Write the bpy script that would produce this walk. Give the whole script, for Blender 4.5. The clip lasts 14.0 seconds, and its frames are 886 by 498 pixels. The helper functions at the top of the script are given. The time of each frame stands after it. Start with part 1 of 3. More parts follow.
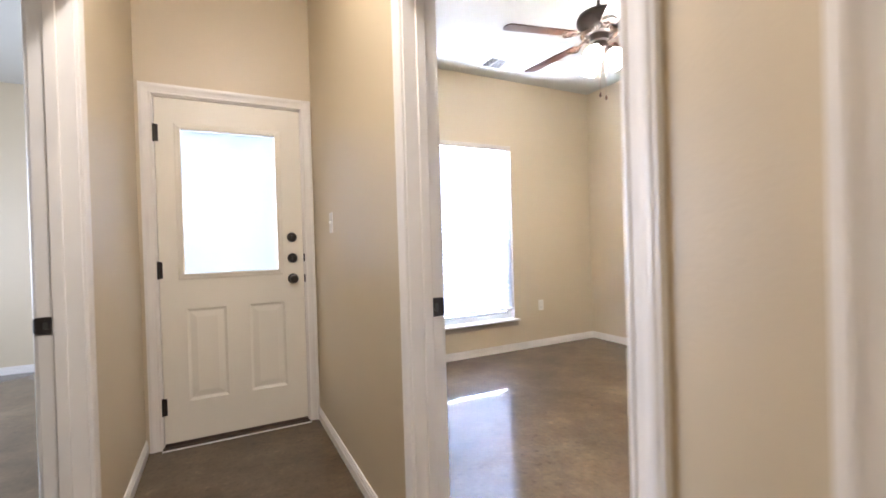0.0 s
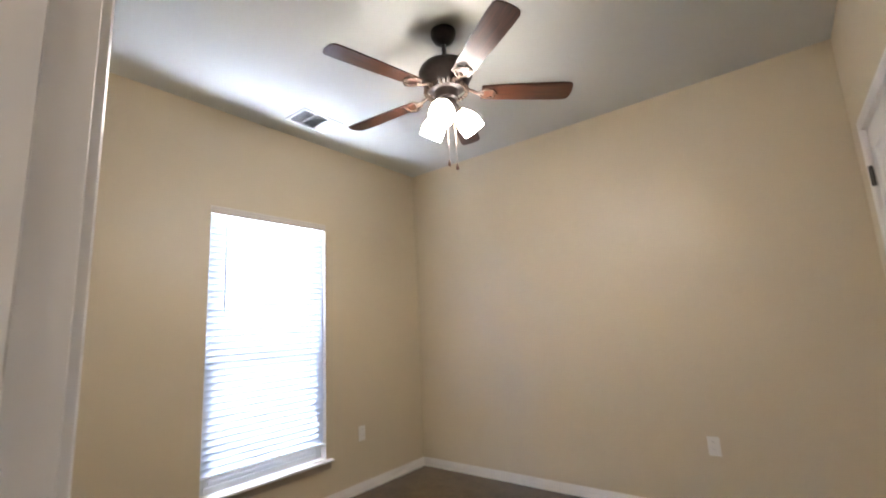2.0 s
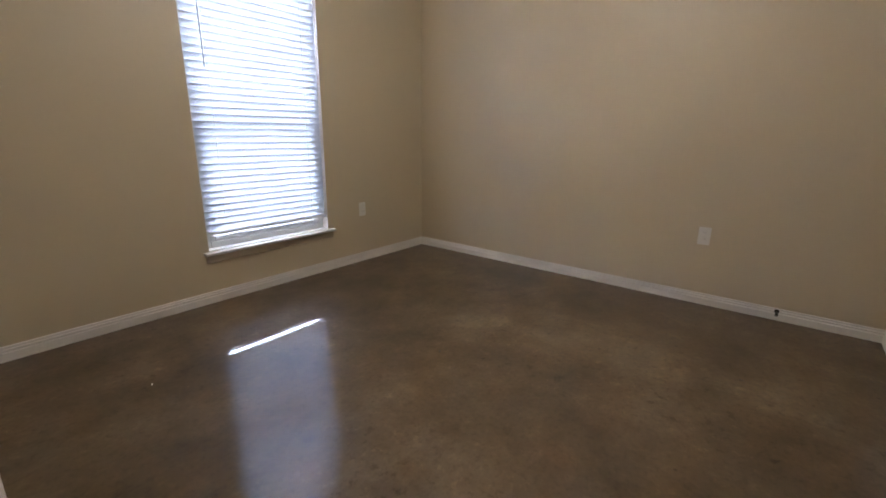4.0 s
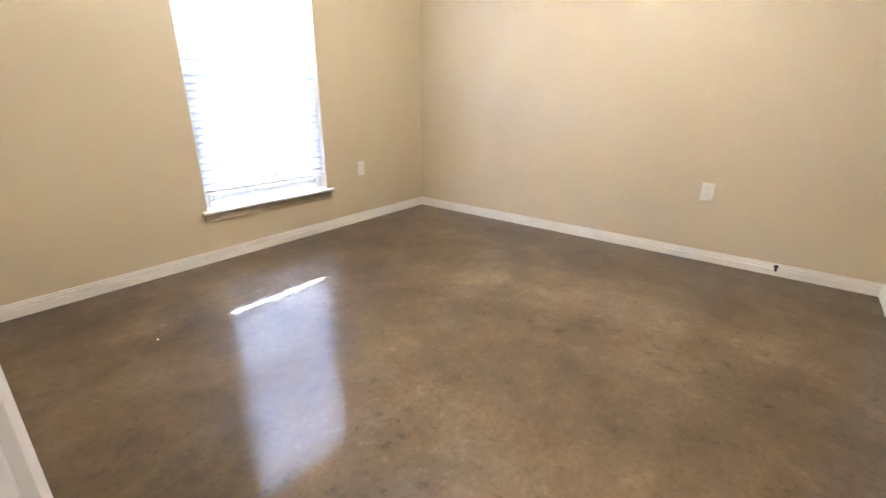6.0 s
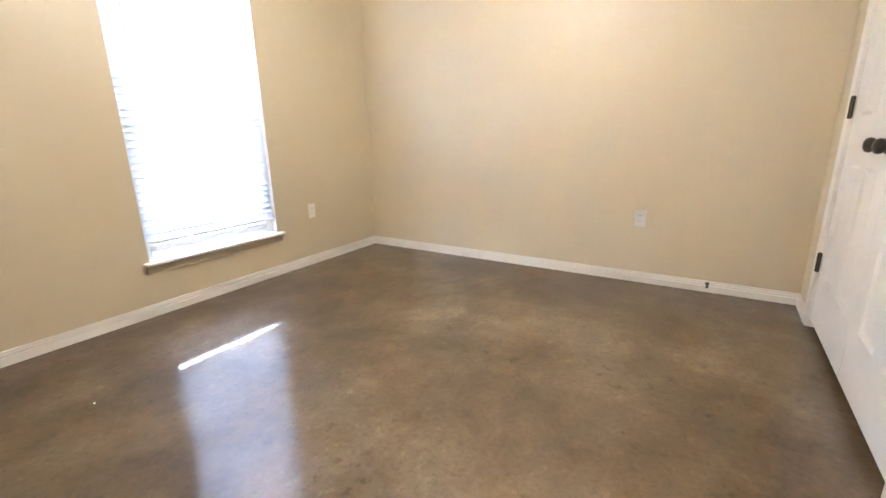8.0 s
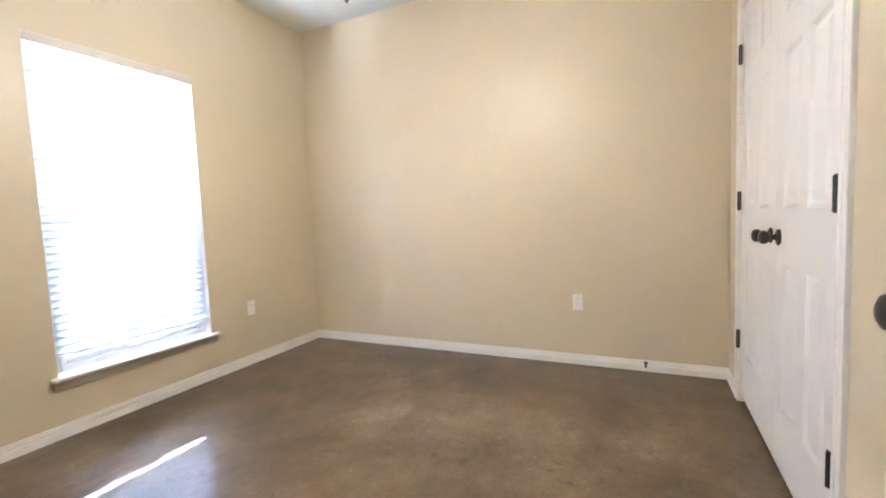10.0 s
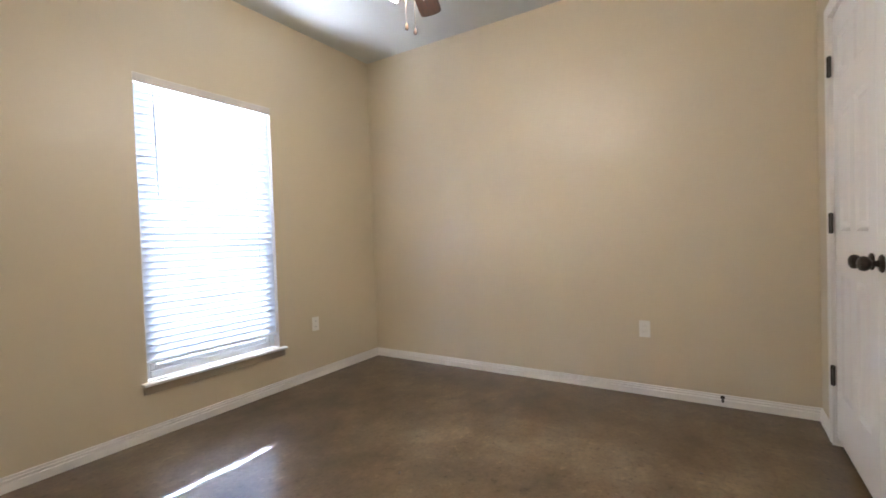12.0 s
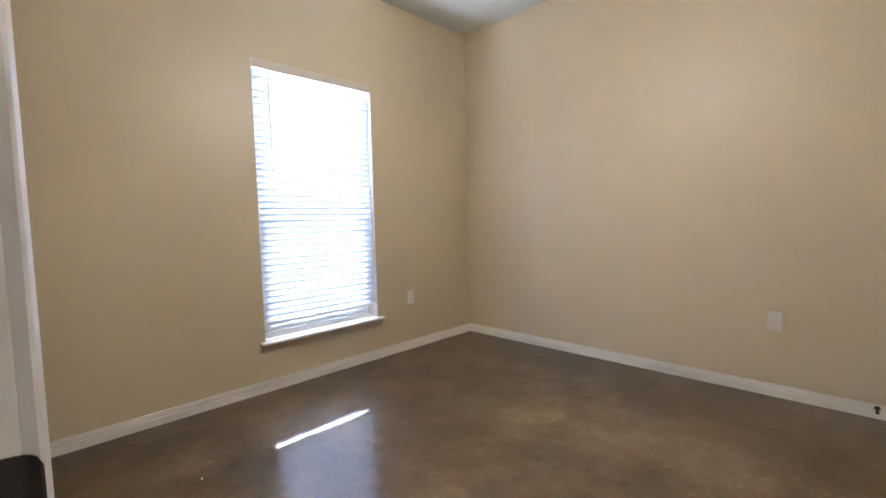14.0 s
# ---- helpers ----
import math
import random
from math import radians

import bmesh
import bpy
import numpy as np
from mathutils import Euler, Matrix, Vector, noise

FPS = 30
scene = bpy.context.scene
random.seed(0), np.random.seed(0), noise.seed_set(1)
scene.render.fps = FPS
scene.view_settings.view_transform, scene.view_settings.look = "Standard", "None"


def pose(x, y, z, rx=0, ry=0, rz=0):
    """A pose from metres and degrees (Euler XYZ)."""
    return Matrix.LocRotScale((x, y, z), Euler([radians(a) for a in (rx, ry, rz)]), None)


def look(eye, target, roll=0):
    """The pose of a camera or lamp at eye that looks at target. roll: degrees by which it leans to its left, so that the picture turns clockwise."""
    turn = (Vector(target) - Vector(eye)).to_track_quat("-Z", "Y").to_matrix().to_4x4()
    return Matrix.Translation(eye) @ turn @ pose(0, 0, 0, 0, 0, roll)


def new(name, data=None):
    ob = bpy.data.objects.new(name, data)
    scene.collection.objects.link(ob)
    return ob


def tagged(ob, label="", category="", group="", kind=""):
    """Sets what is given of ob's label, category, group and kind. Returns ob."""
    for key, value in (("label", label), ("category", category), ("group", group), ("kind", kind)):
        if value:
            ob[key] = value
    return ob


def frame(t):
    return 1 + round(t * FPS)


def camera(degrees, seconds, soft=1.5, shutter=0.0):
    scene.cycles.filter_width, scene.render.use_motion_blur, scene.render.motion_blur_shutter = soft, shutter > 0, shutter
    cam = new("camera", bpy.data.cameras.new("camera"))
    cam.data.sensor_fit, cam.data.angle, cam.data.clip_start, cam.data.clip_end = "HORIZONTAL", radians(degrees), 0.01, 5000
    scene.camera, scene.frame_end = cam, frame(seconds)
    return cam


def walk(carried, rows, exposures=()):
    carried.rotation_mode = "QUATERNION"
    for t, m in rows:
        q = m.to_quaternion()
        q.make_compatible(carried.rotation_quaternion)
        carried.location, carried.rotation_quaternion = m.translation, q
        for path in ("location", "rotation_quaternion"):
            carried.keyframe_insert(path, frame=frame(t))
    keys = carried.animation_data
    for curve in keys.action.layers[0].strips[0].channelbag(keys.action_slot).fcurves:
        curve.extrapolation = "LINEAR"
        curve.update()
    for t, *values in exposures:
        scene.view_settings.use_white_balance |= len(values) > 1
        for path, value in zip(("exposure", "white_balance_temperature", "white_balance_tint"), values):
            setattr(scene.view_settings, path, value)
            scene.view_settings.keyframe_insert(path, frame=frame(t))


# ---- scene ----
cam = camera(91.4, 14.0, soft=1.6, shutter=0.4)

PATH = [
    (0, (-3.954, -3.815, 1.162), (-3.041, -2.035, 1.144), -1.7),
    (0.2, (-3.91, -3.664, 1.135), (-3.009, -1.878, 1.127), -1.9),
    (0.5, (-3.816, -3.44, 1.148), (-2.761, -1.741, 1.128), -3.0),
    (0.8, (-3.739, -3.298, 1.141), (-2.523, -1.712, 1.075), -2.2),
    (1.1, (-3.635, -3.15, 1.16), (-2.113, -1.854, 1.109), -1.5),
    (1.3, (-3.583, -3.086, 1.193), (-1.967, -1.909, 1.178), -2.0),
    (1.5, (-3.52, -3.028, 1.234), (-1.847, -1.938, 1.34), -2.4),
    (2, (-3.368, -2.964, 1.319), (-1.809, -1.759, 1.666), -3.0),
    (2.2, (-3.332, -2.952, 1.322), (-1.81, -1.721, 1.731), -2.9),
    (2.5, (-3.309, -2.93, 1.32), (-1.749, -1.736, 1.693), -3.1),
    (3, (-3.301, -2.876, 1.25), (-1.714, -1.659, 1.264), 0.4),
    (3.5, (-3.252, -2.85, 1.146), (-1.707, -1.636, 0.774), 0.7),
    (6, (-3.258, -2.839, 1.058), (-1.777, -1.676, 0.383), 0.4),
    (6.5, (-3.268, -2.857, 1.068), (-1.707, -1.784, 0.426), -0.1),
    (7, (-3.273, -2.883, 1.073), (-1.662, -1.847, 0.498), -0.7),
    (9.5, (-3.288, -2.886, 1.093), (-1.59, -1.9, 0.711), -1.4),
    (10, (-3.266, -2.939, 1.141), (-1.464, -2.085, 0.99), -2.4),
    (10.5, (-3.275, -2.933, 1.153), (-1.463, -2.091, 1.08), -2.4),
    (11, (-3.28, -2.93, 1.14), (-1.487, -2.045, 1.11), -2.3),
    (11.5, (-3.286, -2.93, 1.148), (-1.54, -1.955, 1.115), -2.4),
    (12, (-3.298, -2.912, 1.147), (-1.61, -1.841, 1.1), -2.0),
    (12.5, (-3.305, -2.881, 1.137), (-1.678, -1.723, 1.025), -1.3),
    (13, (-3.304, -2.869, 1.135), (-1.75, -1.614, 1.032), -1.5),
    (13.5, (-3.283, -2.872, 1.132), (-1.795, -1.541, 1.019), -1.5),
    (14, (-3.26, -2.872, 1.136), (-1.843, -1.467, 0.999), -1.4),
]
EXPOSURES = [(0, 0.80, 6200, 15), (0.5, 0.62, 6050, 16), (1.0, 0.45, 6000, 16), (1.5, 0.21, 6200, 14), (2.0, 0.00, 6400, 13), (2.5, -0.26, 6500, 13), (3.0, -0.59, 6750, 13), (3.6, -0.78, 6650, 14),
             (5.8, 0.98, 6550, 11), (7.2, 0.98, 6550, 11), (9.5, 0.97, 6280, 11), (10.0, 0.86, 6230, 11), (11.0, 0.46, 6230, 11), (12.0, 0.14, 6320, 12), (14.0, 0.06, 6370, 12)]
walk(cam, [(t, look(eye, target, roll)) for t, eye, target, roll in PATH], EXPOSURES)

# ---- plan (metres) ----
H = 2.91                      # ceiling
XB, XH = -3.264, -3.382       # partition: bedroom face, hall face
YJ0, YJ1 = -3.338, -2.450      # bedroom doorway
YC = -3.418                    # closet wall
XL, XLR = -4.376, -4.496      # hall's other side wall: hall face, far face
YE = -0.785                    # wall of the outside door
WX0, WX1, WZ0, WZ1 = -2.082, -1.146, 0.345, 2.205   # window opening
CX0, CX1, CZ = -1.742, -0.350, 2.195                # closet opening
DX0, DX1, DZ = -4.283, -3.462, 2.088              # outside door opening
DOOR_Z = 2.05                 # inner doors' head
YL0, YL1 = -2.76, -1.95       # doorway to the room across the hall

# ---- world, sun, large lights ----
world = bpy.data.worlds.new("sky")
scene.world = world
world.use_nodes = True
wn = world.node_tree.nodes
sky = wn.new("ShaderNodeTexSky")
sky.sky_type, sky.sun_disc = "NISHITA", False
sky.sun_elevation, sky.sun_rotation = radians(50), radians(180)
wn["Background"].inputs["Strength"].default_value = 0.10
world.node_tree.links.new(sky.outputs["Color"], wn["Background"].inputs["Color"])

sun = new("sun", bpy.data.lights.new("sun", "SUN"))
sun.data.energy, sun.data.angle, sun.data.color = 2.5, radians(0.5), (1.0, 0.96, 0.9)
sun.matrix_world = look((0, -30, 36), (0, 0, 0))


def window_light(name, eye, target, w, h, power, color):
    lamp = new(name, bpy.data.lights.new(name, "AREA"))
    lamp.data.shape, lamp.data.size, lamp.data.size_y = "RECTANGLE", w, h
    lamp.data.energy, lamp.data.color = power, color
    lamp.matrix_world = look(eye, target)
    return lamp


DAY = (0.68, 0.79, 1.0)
window_light("window_daylight", (-1.614, 0.30, 1.39), (-1.614, -1, 1.39), 1.25, 1.90, 2150, DAY)
window_light("door_daylight", (-3.915, -0.60, 1.45), (-3.915, -3, 1.45), 0.7, 1.1, 17, (0.76, 0.84, 1.0))
# added for an unseen, assumed window that lights the room across the hall
window_light("unseen_side_room_daylight", (-7.45, -0.2, 1.4), (-5, -0.2, 1.4), 1.6, 1.5, 95, DAY)


# ---- materials ----
def link(m, a, b):
    m.node_tree.links.new(a, b)


def material(name, color, rough=0.5, metal=0.0, vary=0.06, scale=2.0, grain=0.0, grain_scale=300.0, spec=0.5, rough_vary=0.0):
    """A painted or plain surface: slow shifts of tone, and a fine relief."""
    m = bpy.data.materials.new(name)
    m.use_nodes = True
    n = m.node_tree.nodes
    b = n["Principled BSDF"]
    b.inputs["Metallic"].default_value = metal
    b.inputs["Roughness"].default_value = rough
    b.inputs["Specular IOR Level"].default_value = spec
    co = n.new("ShaderNodeTexCoord")
    no = n.new("ShaderNodeTexNoise")
    no.inputs["Scale"].default_value, no.inputs["Detail"].default_value = scale, 6
    link(m, co.outputs["Object"], no.inputs["Vector"])
    ramp = n.new("ShaderNodeValToRGB")
    lo, hi = [max(0, c * (1 - vary)) for c in color], [min(1, c * (1 + vary)) for c in color]
    ramp.color_ramp.elements[0].position, ramp.color_ramp.elements[1].position = 0.3, 0.7
    ramp.color_ramp.elements[0].color, ramp.color_ramp.elements[1].color = (*lo, 1), (*hi, 1)
    link(m, no.outputs["Fac"], ramp.inputs["Fac"])
    link(m, ramp.outputs["Color"], b.inputs["Base Color"])
    if rough_vary:
        mr = n.new("ShaderNodeMapRange")
        mr.inputs["To Min"].default_value, mr.inputs["To Max"].default_value = rough - rough_vary, rough + rough_vary
        link(m, no.outputs["Fac"], mr.inputs["Value"])
        link(m, mr.outputs["Result"], b.inputs["Roughness"])
    if grain:
        g = n.new("ShaderNodeTexNoise")
        g.inputs["Scale"].default_value, g.inputs["Detail"].default_value = grain_scale, 3
        link(m, co.outputs["Object"], g.inputs["Vector"])
        bump = n.new("ShaderNodeBump")
        bump.inputs["Strength"].default_value, bump.inputs["Distance"].default_value = grain, 0.002
        link(m, g.outputs["Fac"], bump.inputs["Height"])
        link(m, bump.outputs["Normal"], b.inputs["Normal"])
    return m


WALL = material("beige_wall_paint", (0.612, 0.514, 0.360), 0.45, vary=0.03, scale=1.3, grain=0.22, grain_scale=130, spec=0.75)
CEIL = material("white_ceiling_paint", (0.575, 0.575, 0.53), 0.9, vary=0.03, scale=1.0, grain=0.5, grain_scale=70, spec=0.2)
TRIM = material("white_trim_paint", (0.82, 0.785, 0.74), 0.32, vary=0.03, scale=4, grain=0.06, grain_scale=60)
DOOR = material("white_door_paint", (0.84, 0.82, 0.80), 0.30, vary=0.02, scale=3, grain=0.12, grain_scale=90)
CREAM = material("cream_door_paint", (0.83, 0.78, 0.68), 0.38, vary=0.02, scale=3, grain=0.10, grain_scale=90)
BRONZE = material("oil_rubbed_bronze", (0.024, 0.017, 0.014), 0.40, metal=0.3, vary=0.35, scale=40, grain=0.1, grain_scale=200)
DARK = material("dark_gap_sill", (0.06, 0.042, 0.030), 0.6, vary=0.4, scale=15)
PLASTIC = material("white_plastic", (0.80, 0.77, 0.72), 0.35, vary=0.01, scale=5)
VALANCE = material("ivory_valance", (0.62, 0.56, 0.50), 0.45, vary=0.02, scale=4)
# this tone holds the shade that the sill throws on the apron
APRON_SHADED = material("beige_apron_in_shade", (0.44, 0.365, 0.27), 0.4, vary=0.03, scale=4)
# near-black colour for the shade inside small holes
RECESS_SHADE = material("recess_shade", (0.05, 0.045, 0.04), 0.6, vary=0.05)
VINYL = material("white_vinyl", (0.80, 0.82, 0.84), 0.4, vary=0.02, scale=5)
METAL_WHITE = material("white_enamel_metal", (0.75, 0.75, 0.74), 0.4, vary=0.03, scale=9)
DUCT_SHADE = material("duct_shade_grey", (0.16, 0.17, 0.18), 0.6, vary=0.15, scale=12)
BRASS = material("brown_wood_bead", (0.11, 0.045, 0.022), 0.4, vary=0.2, scale=60)
CHAIN = material("bronze_chain_metal", (0.45, 0.36, 0.27), 0.35, metal=0.9, vary=0.1, scale=90)
IRON = material("antique_bronze", (0.062, 0.039, 0.026), 0.55, metal=0.4, vary=0.3, scale=60)
SOIL = material("dry_grass_ground", (0.14, 0.13, 0.07), 0.95, vary=0.4, scale=3, grain=0.5, grain_scale=30)
BRICK = material("tan_outside_wall", (0.38, 0.30, 0.23), 0.85, vary=0.15, scale=8, grain=0.4, grain_scale=50)


def concrete():
    """Acid-stained, sealed concrete: brown clouds, pale worn freckles, dark spots, a gloss coat."""
    m = bpy.data.materials.new("stained_sealed_concrete")
    m.use_nodes = True
    n = m.node_tree.nodes
    b = n["Principled BSDF"]
    co = n.new("ShaderNodeTexCoord")

    def noise_node(scale, detail, rough=0.6, distort=0.0):
        t = n.new("ShaderNodeTexNoise")
        t.inputs["Scale"].default_value, t.inputs["Detail"].default_value = scale, detail
        t.inputs["Roughness"].default_value, t.inputs["Distortion"].default_value = rough, distort
        link(m, co.outputs["Object"], t.inputs["Vector"])
        return t.outputs["Fac"]

    def ramp(fac, stops):
        r = n.new("ShaderNodeValToRGB")
        r.color_ramp.elements[0].position, r.color_ramp.elements[0].color = stops[0][0], (*stops[0][1], 1)
        r.color_ramp.elements[1].position, r.color_ramp.elements[1].color = stops[-1][0], (*stops[-1][1], 1)
        for p, c in stops[1:-1]:
            r.color_ramp.elements.new(p).color = (*c, 1)
        link(m, fac, r.inputs["Fac"])
        return r.outputs["Color"]

    def mix(kind, fac, a, c):
        x = n.new("ShaderNodeMix")
        x.data_type, x.blend_type = "RGBA", kind
        x.inputs["Factor"].default_value = fac
        link(m, a, x.inputs["A"])
        link(m, c, x.inputs["B"])
        return x.outputs["Result"]

    clouds = ramp(noise_node(1.1, 5, 0.55, 0.3), [(0.32, (0.062, 0.039, 0.021)), (0.44, (0.088, 0.057, 0.032)), (0.56, (0.118, 0.080, 0.046)), (0.68, (0.150, 0.107, 0.066))])
    mottle = ramp(noise_node(4.2, 9, 0.62, 0.08), [(0.33, (0.76, 0.71, 0.65)), (0.45, (0.94, 0.93, 0.91)), (0.55, (1.05, 1.05, 1.04)), (0.66, (1.30, 1.29, 1.27))])
    freckle = ramp(noise_node(15, 7, 0.70, 0.05), [(0.34, (0.60, 0.56, 0.50)), (0.42, (0.95, 0.95, 0.95)), (0.58, (1.02, 1.02, 1.02)), (0.68, (1.45, 1.44, 1.40))])
    grit = ramp(noise_node(46, 4, 0.6), [(0.36, (0.74, 0.72, 0.69)), (0.46, (0.98, 0.98, 0.98)), (0.56, (1.0, 1.0, 1.0)), (0.68, (1.22, 1.22, 1.20))])
    rust = ramp(noise_node(2.7, 5, 0.6), [(0.52, (1, 1, 1)), (0.70, (1.05, 0.94, 0.82))])
    spots = n.new("ShaderNodeTexVoronoi")
    spots.inputs["Scale"].default_value = 2.6
    link(m, co.outputs["Object"], spots.inputs["Vector"])
    fleck = ramp(spots.outputs["Distance"], [(0.010, (0.22, 0.19, 0.17)), (0.022, (1, 1, 1))])
    worn = ramp(noise_node(0.9, 3, 0.5), [(0.36, (0.25, 0.25, 0.25)), (0.54, (1, 1, 1))])
    # a paler area in the middle of the bedroom, with a ragged edge
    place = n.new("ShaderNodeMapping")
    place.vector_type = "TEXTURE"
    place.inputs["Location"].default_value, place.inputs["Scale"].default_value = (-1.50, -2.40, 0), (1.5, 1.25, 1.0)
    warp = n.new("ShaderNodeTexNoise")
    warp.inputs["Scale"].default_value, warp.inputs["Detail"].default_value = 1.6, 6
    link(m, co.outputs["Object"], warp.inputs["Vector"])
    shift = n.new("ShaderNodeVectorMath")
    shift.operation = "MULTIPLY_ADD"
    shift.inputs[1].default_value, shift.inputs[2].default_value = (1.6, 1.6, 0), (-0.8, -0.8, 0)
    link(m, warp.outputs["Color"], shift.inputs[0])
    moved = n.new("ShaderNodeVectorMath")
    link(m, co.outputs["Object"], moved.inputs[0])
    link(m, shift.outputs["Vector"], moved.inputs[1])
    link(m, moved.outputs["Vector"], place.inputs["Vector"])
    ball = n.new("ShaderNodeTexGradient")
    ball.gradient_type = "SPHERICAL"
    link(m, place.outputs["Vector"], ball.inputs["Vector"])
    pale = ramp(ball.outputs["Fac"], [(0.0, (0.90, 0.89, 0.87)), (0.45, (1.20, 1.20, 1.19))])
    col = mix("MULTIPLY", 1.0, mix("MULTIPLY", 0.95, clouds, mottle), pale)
    rough_patch = n.new("ShaderNodeMix")
    rough_patch.data_type, rough_patch.blend_type = "RGBA", "MULTIPLY"
    link(m, worn, rough_patch.inputs["Factor"])
    link(m, col, rough_patch.inputs["A"])
    link(m, freckle, rough_patch.inputs["B"])
    col = mix("MULTIPLY", 0.7, mix("MULTIPLY", 0.45, mix("MULTIPLY", 0.6, rough_patch.outputs["Result"], grit), rust), fleck)
    link(m, col, b.inputs["Base Color"])
    b.inputs["Roughness"].default_value = 0.5
    b.inputs["Specular IOR Level"].default_value = 0.15
    b.inputs["Coat Weight"].default_value = 0.9
    b.inputs["Coat IOR"].default_value = 1.5
    mr = n.new("ShaderNodeMapRange")
    mr.inputs["From Min"].default_value, mr.inputs["From Max"].default_value = 0.3, 0.7
    mr.inputs["To Min"].default_value, mr.inputs["To Max"].default_value = 0.02, 0.075
    link(m, noise_node(7, 6), mr.inputs["Value"])
    link(m, mr.outputs["Result"], b.inputs["Coat Roughness"])
    bump = n.new("ShaderNodeBump")
    bump.inputs["Strength"].default_value, bump.inputs["Distance"].default_value = 0.06, 0.004
    link(m, noise_node(5, 5), bump.inputs["Height"])
    link(m, bump.outputs["Normal"], b.inputs["Coat Normal"])
    return m


CONCRETE = concrete()


def wood():
    m = bpy.data.materials.new("reddish_walnut_veneer")
    m.use_nodes = True
    n = m.node_tree.nodes
    b = n["Principled BSDF"]
    co = n.new("ShaderNodeTexCoord")
    mp = n.new("ShaderNodeMapping")
    mp.inputs["Scale"].default_value = (1.5, 26, 26)
    no = n.new("ShaderNodeTexNoise")
    no.inputs["Scale"].default_value, no.inputs["Detail"].default_value, no.inputs["Distortion"].default_value = 3, 6, 0.6
    r = n.new("ShaderNodeValToRGB")
    r.color_ramp.elements[0].position, r.color_ramp.elements[1].position = 0.3, 0.72
    r.color_ramp.elements[0].color, r.color_ramp.elements[1].color = (0.027, 0.009, 0.005, 1), (0.082, 0.028, 0.014, 1)
    link(m, co.outputs["Object"], mp.inputs["Vector"])
    link(m, mp.outputs["Vector"], no.inputs["Vector"])
    link(m, no.outputs["Fac"], r.inputs["Fac"])
    link(m, r.outputs["Color"], b.inputs["Base Color"])
    b.inputs["Roughness"].default_value = 0.33
    return m


WOOD = wood()


def slat_material():
    """White slats that let part of the daylight through."""
    m = bpy.data.materials.new("translucent_white_slat")
    m.use_nodes = True
    n = m.node_tree.nodes
    b = n["Principled BSDF"]
    b.inputs["Base Color"].default_value, b.inputs["Roughness"].default_value = (0.82, 0.84, 0.86, 1), 0.4
    t = n.new("ShaderNodeBsdfTranslucent")
    t.inputs["Color"].default_value = (0.58, 0.60, 0.64, 1)
    x = n.new("ShaderNodeMixShader")
    x.inputs["Fac"].default_value = 0.42
    link(m, b.outputs["BSDF"], x.inputs[1])
    link(m, t.outputs["BSDF"], x.inputs[2])
    link(m, x.outputs["Shader"], n["Material Output"].inputs["Surface"])
    return m


SLAT = slat_material()


def pane_material():
    m = bpy.data.materials.new("clear_window_glass")
    m.use_nodes = True
    n = m.node_tree.nodes
    t = n.new("ShaderNodeBsdfTransparent")
    t.inputs["Color"].default_value = (0.94, 0.97, 0.97, 1)
    g = n.new("ShaderNodeBsdfGlossy")
    g.inputs["Roughness"].default_value = 0.02
    f = n.new("ShaderNodeFresnel")
    f.inputs["IOR"].default_value = 1.5
    x = n.new("ShaderNodeMixShader")
    link(m, f.outputs["Fac"], x.inputs["Fac"])
    link(m, t.outputs["BSDF"], x.inputs[1])
    link(m, g.outputs["BSDF"], x.inputs[2])
    link(m, x.outputs["Shader"], n["Material Output"].inputs["Surface"])
    return m


PANE = pane_material()


def screen_material():
    m = bpy.data.materials.new("grey_insect_mesh")
    m.use_nodes = True
    n = m.node_tree.nodes
    t = n.new("ShaderNodeBsdfTransparent")
    b = n["Principled BSDF"]
    b.inputs["Base Color"].default_value, b.inputs["Roughness"].default_value = (0.10, 0.11, 0.12, 1), 0.6
    x = n.new("ShaderNodeMixShader")
    x.inputs["Fac"].default_value = 0.48
    link(m, t.outputs["BSDF"], x.inputs[1])
    link(m, b.outputs["BSDF"], x.inputs[2])
    link(m, x.outputs["Shader"], n["Material Output"].inputs["Surface"])
    return m


SCREEN = screen_material()


def lit_glass(name, color, strength):
    """Frosted glass or a bulb that is switched on."""
    m = bpy.data.materials.new(name)
    m.use_nodes = True
    b = m.node_tree.nodes["Principled BSDF"]
    b.inputs["Base Color"].default_value, b.inputs["Roughness"].default_value = (0.9, 0.88, 0.84, 1), 0.35
    b.inputs["Emission Color"].default_value = (*color, 1)
    b.inputs["Emission Strength"].default_value = strength
    return m


LIT = lit_glass("lit_frosted_glass", (1.0, 0.945, 0.87), 69)
BULB = lit_glass("lit_bulb_glass", (1.0, 0.935, 0.85), 590)
# glow of the added near hall lamp, set to brighten the hall
DOME_FILL = lit_glass("lit_opal_glass", (1.0, 0.945, 0.88), 92)
DOME_FAR = lit_glass("dimly_lit_opal_glass", (1.0, 0.945, 0.88), 50)


# ---- mesh tools ----
def put(name, bm, mat, parent=None, label="", smooth=False):
    bmesh.ops.recalc_face_normals(bm, faces=bm.faces[:])
    me = bpy.data.meshes.new(name)
    bm.to_mesh(me)
    bm.free()
    me.materials.append(mat)
    if smooth:
        for p in me.polygons:
            p.use_smooth = True
        me.set_sharp_from_angle(angle=radians(40))
    ob = new(name, me)
    if parent:
        ob.parent = parent
    if label:
        ob["label"] = label
    return ob


def part(name, bm, mat, parent, label="", smooth=False):
    return put(name, bm, mat, parent, label, smooth)


def structure(name, bm, mat, label, category, smooth=False):
    return tagged(put(name, bm, mat, None, "", smooth), label, category, kind="structure")


